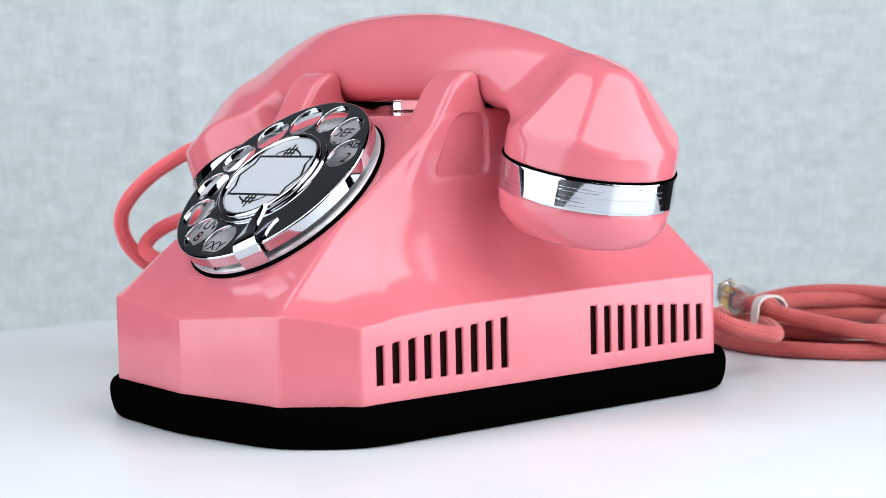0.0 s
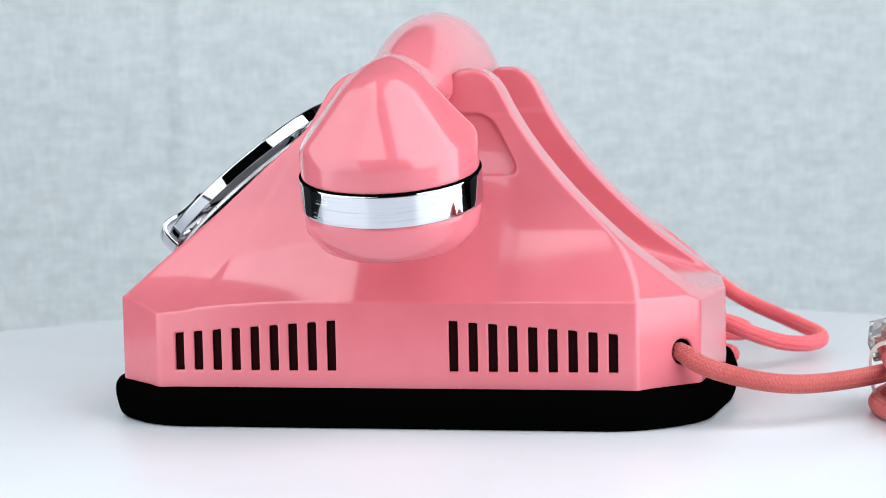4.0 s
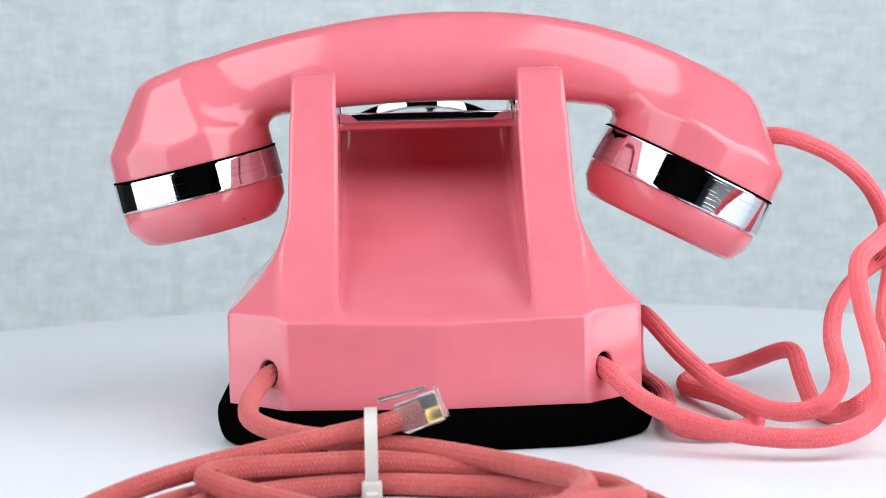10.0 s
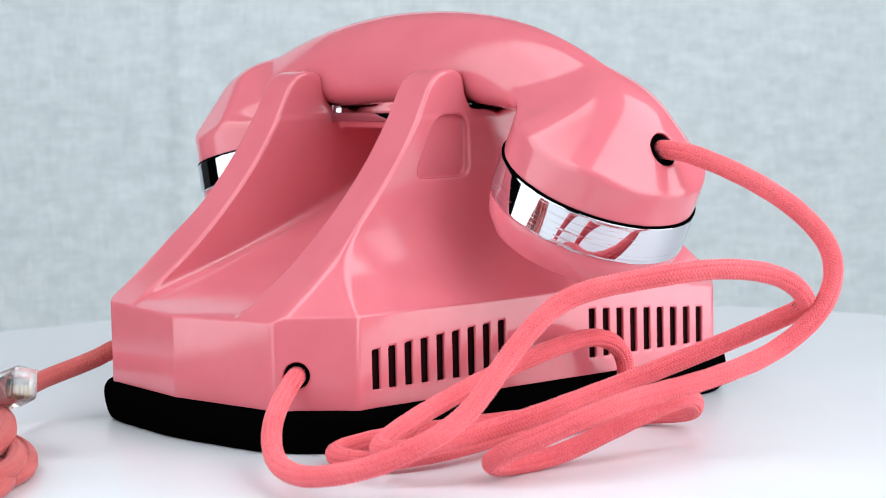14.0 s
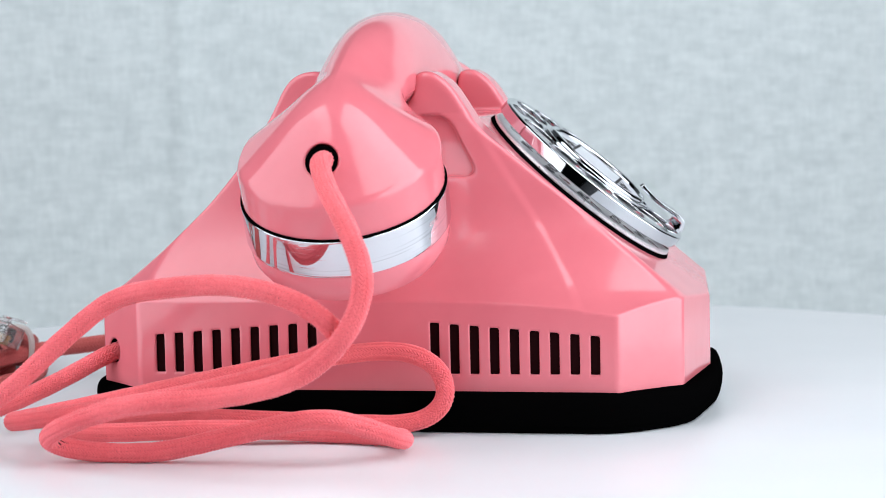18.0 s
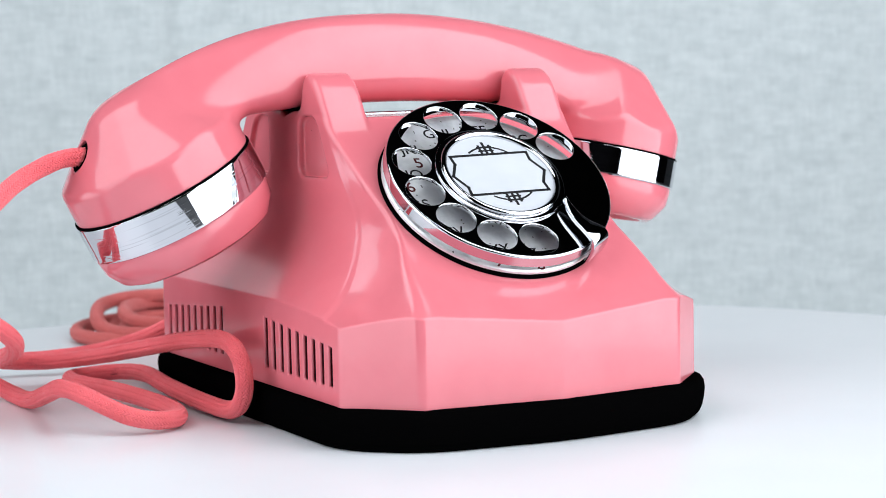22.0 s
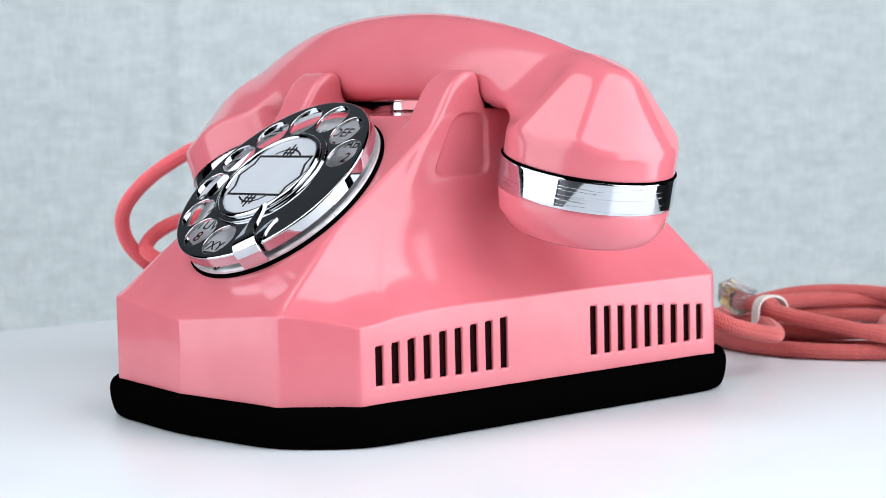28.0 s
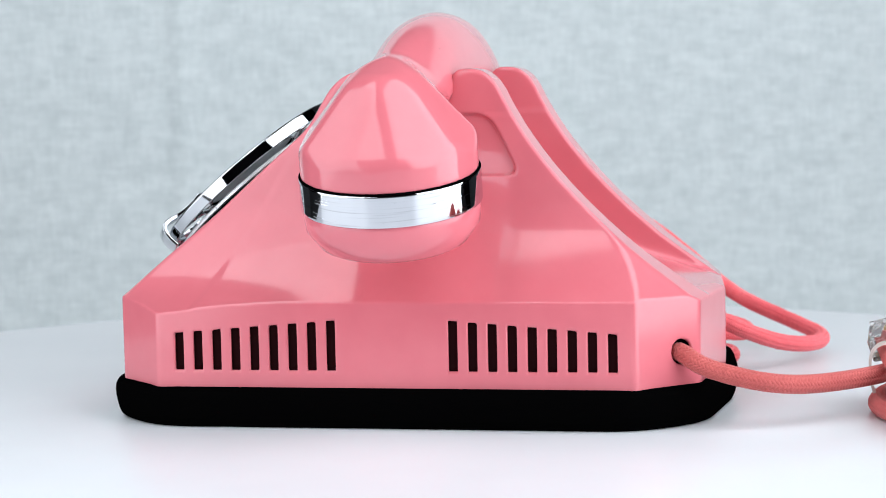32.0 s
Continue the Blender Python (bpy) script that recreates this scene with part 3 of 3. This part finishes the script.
# the cradle's switch bar and its brackets, under the handset
part("switch_bar", box_mesh("switch_bar", (-30.2, 12.0, 100.2), (30.2, 15.6, 103.4), 0.5), chrome, phone, "chrome switch bar across the cradle")
for x in (-1, 1):
    part("switch_bracket", box_mesh("switch_bracket", (x * 29.8 - 0.45, 11.4, 99.8), (x * 29.8 + 0.45, 15.2, 106.0), 0.2), chrome, phone, "chrome switch bracket")
    part("cradle_pad", box_mesh("cradle_pad", (x * 39.3 - 7.4, -9.5, 104.9), (x * 39.3 + 7.4, 16.5, 106.1), 0.4), rubber, phone, "black pad in the cradle")
    part("cord_grommet", lathe("cord_grommet", [(0, 0), (3.9, 0), (4.05, 0.7), (4.0, 1.5)], 40,
         Matrix.Translation((x * 0.0517, 0.0932, 0.0244)) @ Matrix.Rotation(x * radians(-45.4), 4, "Z") @ Matrix.Rotation(radians(-90), 4, "X")), rubber, phone, "black cord grommet")


# ---- the handset ----
HANDSET_Y, HANDSET_YAW = 3.2, 0.9
handset = thing("handset", "glossy pink handset with chrome bands lying in its cradle", "telephone handset", where=STEM)
HM = Matrix.Translation((0, HANDSET_Y / 1000, 0)) @ Matrix.Rotation(radians(HANDSET_YAW), 4, "Z")

#            band's upper middle x, z; axis lean; radius; band height
EAR = dict(x=82.0, z=86.5, lean=12.8, r=28.9, band=10.6)
MOUTH = dict(x=-93.5, z=82.3, lean=-27.2, r=32.3, band=13.0)


def cup_frame(c, x, z):
    a = radians(c["lean"])
    dx, dz = x - c["x"], z - c["z"]
    return dx * math.cos(a) - dz * math.sin(a), dx * math.sin(a) + dz * math.cos(a)


def cup_field(c, x, y, z, rise, angle, turn, soft):
    p, q = cup_frame(c, x, z)
    radial = np.sqrt(p * p + y * y)
    cone = None
    for a in (0, 32, 82, 130, 180, -130, -82, -32):
        steep = angle - (4.6 if a == 0 else 2.0 if abs(a) == 32 else 0.0)
        ca, sa = math.cos(radians(steep)), math.sin(radians(steep))
        a = radians(turn + a)
        face = (p * math.cos(a) + y * math.sin(a) - c["r"] + 0.2) * ca + (q - rise) * sa
        cone = face if cone is None else smax(cone, face, soft)
    return smax(smax(radial - c["r"] + 0.2, cone, 1.4), -q, 0.8)


def handset_field(x, y, z):
    u = x + 7.0
    drop = np.where(u < 0, 25.5 * (np.abs(u) / 99.5) ** 2.4, 21.7 * (np.abs(u) / 103.0) ** 1.9)
    top = 139.4 - drop
    mid = top - 20.7
    dz = z - mid
    end = np.clip((np.abs(u) - 35.0) / 55.0, 0, 1)
    end = end * end * (3 - 2 * end)
    arch = 1.78 - 0.5 * end
    up = (np.abs(dz / 20.7) ** arch + np.abs(y / 14.8) ** arch) ** (1 / arch)
    deep = np.maximum(11.8 - 0.5 * drop, 3.5)
    down = (np.abs(dz / deep) ** 2.6 + np.abs(y / 14.8) ** 2.6) ** (1 / 2.6)
    bar = (np.where(dz > 0, up, down) - 1) * 13.5
    bar = smax(bar, np.abs(u) - 99, 8.0)
    ear = cup_field(EAR, x, y, z, 9.0, 39.0, 0, 1.8)
    mouth = cup_field(MOUTH, x, y, z, 12.0, 49.0, 180, 4.0)
    # the cups run out under the line of the grip's top
    over = (z - top) / np.sqrt(1 + np.where(u < 0, 0.46, 0.36) ** 2) + 0.020 * y * y
    f = smax(smin(smin(bar, ear, 8.0), mouth, 7.0), over, 3.0)
    # nothing of the bar under the cups
    for c in (EAR, MOUTH):
        p, q = cup_frame(c, x, z)
        f = np.maximum(f, np.minimum(-q, 1e3) * np.where(np.abs(p) < c["r"] + 12, 1, 0) - np.where(np.abs(p) < c["r"] + 12, 0, 1e3))
    # the cord's hole
    hole = np.maximum(np.sqrt(y * y + (z - 92.0) ** 2) - 5.0, x + 112.0)
    return smax(f, -hole, 0.8)


handle = moulded("handle", handset_field, (-130, -36, 60), (116, 36, 141), (0.8, 0.8, 0.8))
handle.transform(HM)
part("handle", handle, pink, handset, "glossy salmon pink plastic grip and cups")


def cup_parts(c, name, flat, deep):
    m = HM @ Matrix.Translation((c["x"] / 1000, 0, c["z"] / 1000)) @ Matrix.Rotation(radians(c["lean"]), 4, "Y")
    r, b = c["r"], c["band"]
    part("band_gasket", lathe("band_gasket", [(r - 2, -0.1), (r + 0.45, -0.1), (r + 0.48, 0.15), (r + 0.3, 0.5), (r - 2, 0.55)], 96, m, 25), rubber, handset, "thin black gasket over the band")
    band = [(r - 2, -0.1), (r + 0.3, -0.1), (r + 0.48, -0.25), (r + 0.55, -0.5), (r + 0.55, -0.8)]
    band += [(r + 0.55, -b + 1.0), (r + 0.55, -b + 0.7), (r + 0.45, -b + 0.2), (r + 0.1, -b - 0.1), (r - 2, -b - 0.1)]
    part("band", lathe("band", band, 128, None, 25), brushed, handset, "polished chrome band with fine scratches").matrix_local = m
    cap = [(r - 3, -b), (r - 0.3, -b - 0.1), (r - 0.1, -b - 1.0), (r - 0.7, -b - deep * 0.5), (flat + 2.2, -b - deep + 1.2), (flat, -b - deep), (flat - 2, -b - deep), (flat - 4, -b - deep + 1.6), (flat - 8, -b - deep + 4.2), (flat - 13, -b - deep + 5.2), (0, -b - deep + 5.6)]
    part(name, lathe(name, cap, 96, m, 30), pink, handset, "pink screw-on " + name.replace("_", " "))


cup_parts(EAR, "earpiece_cap", 22.0, 13.5)
cup_parts(MOUTH, "mouthpiece_cap", 26.5, 12.0)

part("cord_grommet", lathe("cord_grommet", [(3.3, -6.0), (5.1, -6.0), (5.3, 0.2), (4.7, 0.7), (3.6, 0.5), (3.3, -0.5)], 48,
     HM @ Matrix.Translation((-0.1214, 0, 0.0915)) @ Matrix.Rotation(radians(-66), 4, "Y"), closed=True), rubber, handset, "black cord grommet")

# ---- the cords ----
CORD_R = 3.15


def metres(points):
    return [Vector(p) / 1000 for p in points]


FROM_CASE = [(-48.5, 89.5, 24.5), (-53.0, 95.6, 23.6), (-62.8, 110, 15.7), (-78.5, 122.9, 9.6), (-98.9, 133.6, 6.9), (-118.8, 135.7, 7.5), (-133.3, 121.9, 12.1), (-138.9, 100, 21.9)]   # out of the case and back along the table
ARCH = [(-138.2, 79.8, 39.1), (-140.9, 61.8, 52), (-152.5, 40.6, 56.8), (-161.7, 18.4, 58.5), (-166.9, -1.2, 54.9), (-167, -13.1, 46.3)]   # up and over in an arch
RETURN = [(-157.3, -9.6, 40.0), (-144.6, 9.8, 31.2), (-136.5, 40.9, 22.9), (-131.8, 76.0, 16.2), (-120.7, 103.0, 11.2), (-105.5, 104.3, 9.7), (-92.6, 79.5, 13.8)]   # back down behind the arch
STANDING_LOOP = [(-84.1, 45.9, 20.3), (-79.9, 15.3, 25.8), (-77.2, -9.8, 28.1), (-76.8, -23.2, 22.9), (-76.8, -25.8, 12.3), (-77.1, -15.6, 4.7), (-78.9, 9.7, 4.6), (-78.9, 44.5, 5.6)]   # the loop that stands against the case
FLAT_RUN = [(-75.0, 78.3, 5.5), (-78.3, 100.3, 4.0), (-96.3, 99.3, 3.8), (-103.4, 78.2, 4.8), (-97.5, 44.7, 5.4), (-90.5, 10.1, 3.5), (-96.6, -13.5, 3.5), (-113.9, -18.4, 6.1)]   # along the table and back
LOW_RUN = [(-129.3, 0.2, 14.8), (-128.5, 26.6, 9.7), (-127.3, 53.5, 3.5), (-128.3, 76.2, 3.5), (-135.6, 86.1, 8.0), (-146.4, 76.3, 14.6), (-155.1, 53.7, 22.3)]   # the near run
TO_HANDSET = [(-158.5, 24.1, 25.5), (-164.9, -0.8, 32.3), (-170.9, -17, 45.5), (-169.4, -22.2, 60.4), (-161, -16.2, 73.7), (-147.7, -7.3, 84.0), (-134.0, -1.6, 90.0), (-127.5, 0.2, 91.6), (-121.5, 0.6, 92.0), (-116, 0.5, 92), (-111, 0.5, 92)]   # up to the mouthpiece
telephone_lead = thing("telephone_lead", "salmon pink braided cotton handset cord lying in loops on the table", "cord", where=STEM)
lead_run = metres(FROM_CASE + ARCH + RETURN + STANDING_LOOP + FLAT_RUN + LOW_RUN + TO_HANDSET)
part("braided_cover", braid_mesh(lead_run, CORD_R / 1000, 0.0182, 0.00062, 0.00085, 16), cord_mat, telephone_lead, kind="stuff")
part("core", core_mesh(lead_run, CORD_R / 1000 - 0.00072), core_mat, telephone_lead, "cord core, coloured dark red as the shade between the yarns")

line_cord = thing("line_cord", "faded salmon cotton line cord coiled and tied, with a clear plug", "cord", where=STEM)
OUT_OF_CASE = [(48, 89.5, 24.4), (52.6, 94.5, 24.0), (56.7, 101.3, 20.3), (58.3, 112.1, 17.2), (57.2, 122.8, 15.0), (50.8, 133.1, 13.5), (40.2, 144.1, 12.9), (24.5, 157.0, 12.8), (6.0, 164.0, 12.0), (-12.0, 174.5, 10.4), (-26.0, 188.0, 9.6), (-34.0, 199.0, 9.6)]
FIRST_TURN = [(-35.5, 209.0, 10.0), (-34.0, 223.0, 11.0), (-26.0, 246.0, 11.4), (-10.0, 266.0, 10.2), (3.0, 272.0, 9.4), (12.0, 264.0, 8.8), (18.0, 250.0, 7.6), (26.0, 232.0, 6.8), (36.5, 217.0, 7.0), (49.5, 204.5, 7.8), (60.5, 194.5, 9.0), (66.0, 186.0, 10.2), (57.0, 178.5, 10.6), (41.0, 171.2, 9.8), (20.0, 167.3, 9.4), (-0.7, 169.5, 7.8), (-18.0, 174.0, 6.8), (-34.0, 183.5, 6.2), (-44.5, 195.0, 6.2)]
SECOND_TURN = [(-47.5, 206.5, 6.4), (-47.0, 223.0, 9.0), (-38.0, 246.0, 13.2), (-18.0, 262.0, 14.2), (6.0, 269.0, 13.2), (28.0, 266.0, 12.4), (48.0, 251.0, 9.0), (62.0, 230.0, 5.4), (69.0, 212.0, 3.8), (69.5, 199.0, 3.4), (62.5, 187.0, 3.4), (50.0, 178.5, 3.4), (36.5, 172.5, 3.4), (19.0, 169.0, 3.4), (2.0, 174.0, 3.4), (-18.0, 180.0, 3.4), (-37.0, 188.0, 3.4), (-49.0, 198.0, 3.4)]
THIRD_TURN = [(-55.0, 210.0, 3.4), (-55.0, 228.0, 3.4), (-46.0, 250.0, 3.4), (-26.0, 267.0, 3.4), (4.0, 274.5, 3.4), (32.0, 273.0, 3.4), (56.0, 263.0, 3.4), (73.0, 244.0, 3.4), (81.5, 220.0, 3.4), (80.0, 199.0, 3.4), (71.5, 183.0, 3.4), (58.0, 169.5, 3.4), (42.0, 161.0, 3.4), (24.0, 157.5, 3.4), (4.0, 160.5, 3.4), (-16.0, 169.0, 3.4), (-32.0, 180.5, 3.4)]
LAST_TURN = [(-40.5, 196.0, 3.4), (-40.0, 213.0, 3.6), (-37.0, 232.0, 4.2), (-24.0, 253.0, 4.6), (2.0, 267.0, 3.6), (28.0, 266.0, 3.8), (48.0, 266.5, 8.0), (64.0, 262.0, 9.8), (82.0, 249.0, 7.4), (94.0, 228.0, 5.2), (96.0, 208.0, 5.8), (88.5, 191.5, 6.8), (80.0, 181.2, 8.2), (64.0, 173.6, 11.2), (45.2, 167.0, 14.0), (28.9, 163.3, 16.6), (14.5, 161.2, 19.4), (6.0, 160.4, 22.2)]
run = OUT_OF_CASE + FIRST_TURN + SECOND_TURN + THIRD_TURN + LAST_TURN
part("braided_cover", braid_mesh(metres(run), 0.0032, 0.0165, 0.00042, 0.00130, 12), old_cord_mat, line_cord, kind="stuff")
part("core", core_mesh(metres(run), 0.0032 - 0.00052), core_mat, line_cord, "cord core, coloured dark red as the shade between the yarns")

# the clear plug at the cord's end: e1 along it, e2 across the latch, e3 across the contacts
E1 = Vector((-0.94, 0.05, 0.34)).normalized()
E2 = (Vector((0.3, -0.28, 0.91)) - E1 * E1.dot(Vector((0.3, -0.28, 0.91)))).normalized()
E3 = E1.cross(E2)
PLUG = Matrix.Translation(Vector((12.4, 159.4, 19.8)) / 1000) @ Matrix((E1, E2, E3)).transposed().to_4x4()
plug = part("plug", box_mesh("plug", (0, -4.4, -4.4), (12.6, 4.0, 4.4), 0.8, PLUG), clear, line_cord, "clear plastic modular plug")
part("plug_latch", box_mesh("plug_latch", (-4.6, 6.3, -1.7), (9.8, 7.3, 1.7), 0.3, PLUG @ Matrix.Rotation(radians(-6), 4, "Z")), clear, plug, "clear plastic latch")
part("plug_nose", box_mesh("plug_nose", (12.4, -3.8, -3.9), (13.6, 4.9, 3.9), 0.3, PLUG), clear, plug)
for i in range(4):
    part("contact", box_mesh("contact", (7.6, -4.0, -2.0 + i * 1.25), (12.0, -0.4, -1.6 + i * 1.25), 0.1, PLUG), gold, plug, "gold contact")
part("strain_wedge", box_mesh("strain_wedge", (5.4, -2.6, -2.4), (6.9, 2.4, 2.4), 0.4, PLUG), ink, plug, "dark wire ends inside the plug")

# the nylon ties round the two sides of the coil
def cable_tie(label, m, half, top, lean, head, wide):
    tie = thing("cable_tie", label, "cable tie", where=STEM)
    loop = []
    for i in range(40):
        a = 2 * math.pi * i / 40
        c, q = math.cos(a), math.sin(a)
        loop.append((half * math.copysign(abs(c) ** 0.75, c) - lean * q, 0.6 + top / 2 + top / 2 * math.copysign(abs(q) ** 0.75, q)))
    part("strap", strip("strap", loop, wide, 1.0, True, m), nylon, tie)
    part("lock_head", box_mesh("lock_head", (head, -2.8, 0.4), (head + 5.0, 2.8, 5.2), 0.7, m), nylon, tie)
    part("strap_end", strip("strap_end", [(head + 4.4, 2.4), (head + 6.0, 2.1), (head + 7.4, 1.9)], 3.2, 0.9, False, m), nylon, tie)
    return tie


ACROSS = Matrix.Rotation(radians(90), 4, "Z")
plug_tie = cable_tie("translucent white nylon cable tie round the cord beside its plug", Matrix.Translation((0.0205, 0.1650, 0)) @ ACROSS, 9.6, 22.8, 1.8, 7.2, 3.6)
far_tie = cable_tie("translucent white nylon cable tie round four strands of the coil", Matrix.Translation((0.0080, 0.2712, 0)) @ ACROSS, 8.2, 16.3, -1.0, 5.8, 2.5)

CORDS = [telephone_lead, line_cord, plug_tie, far_tie]


# ---- everything on the table turns with it ----
def motions():
    for ob in TURNING:
        rows = []
        for i in range(65):
            t = i * 0.5
            rows.append((t, Matrix.Rotation(-2 * math.pi * (t - SQUARE_ON) / PERIOD, 4, "Z") @ (Matrix.Identity(4) if ob is turntable else STEM)))
        walk(ob, rows)


TURNING = [turntable, phone, handset, *CORDS]
motions()
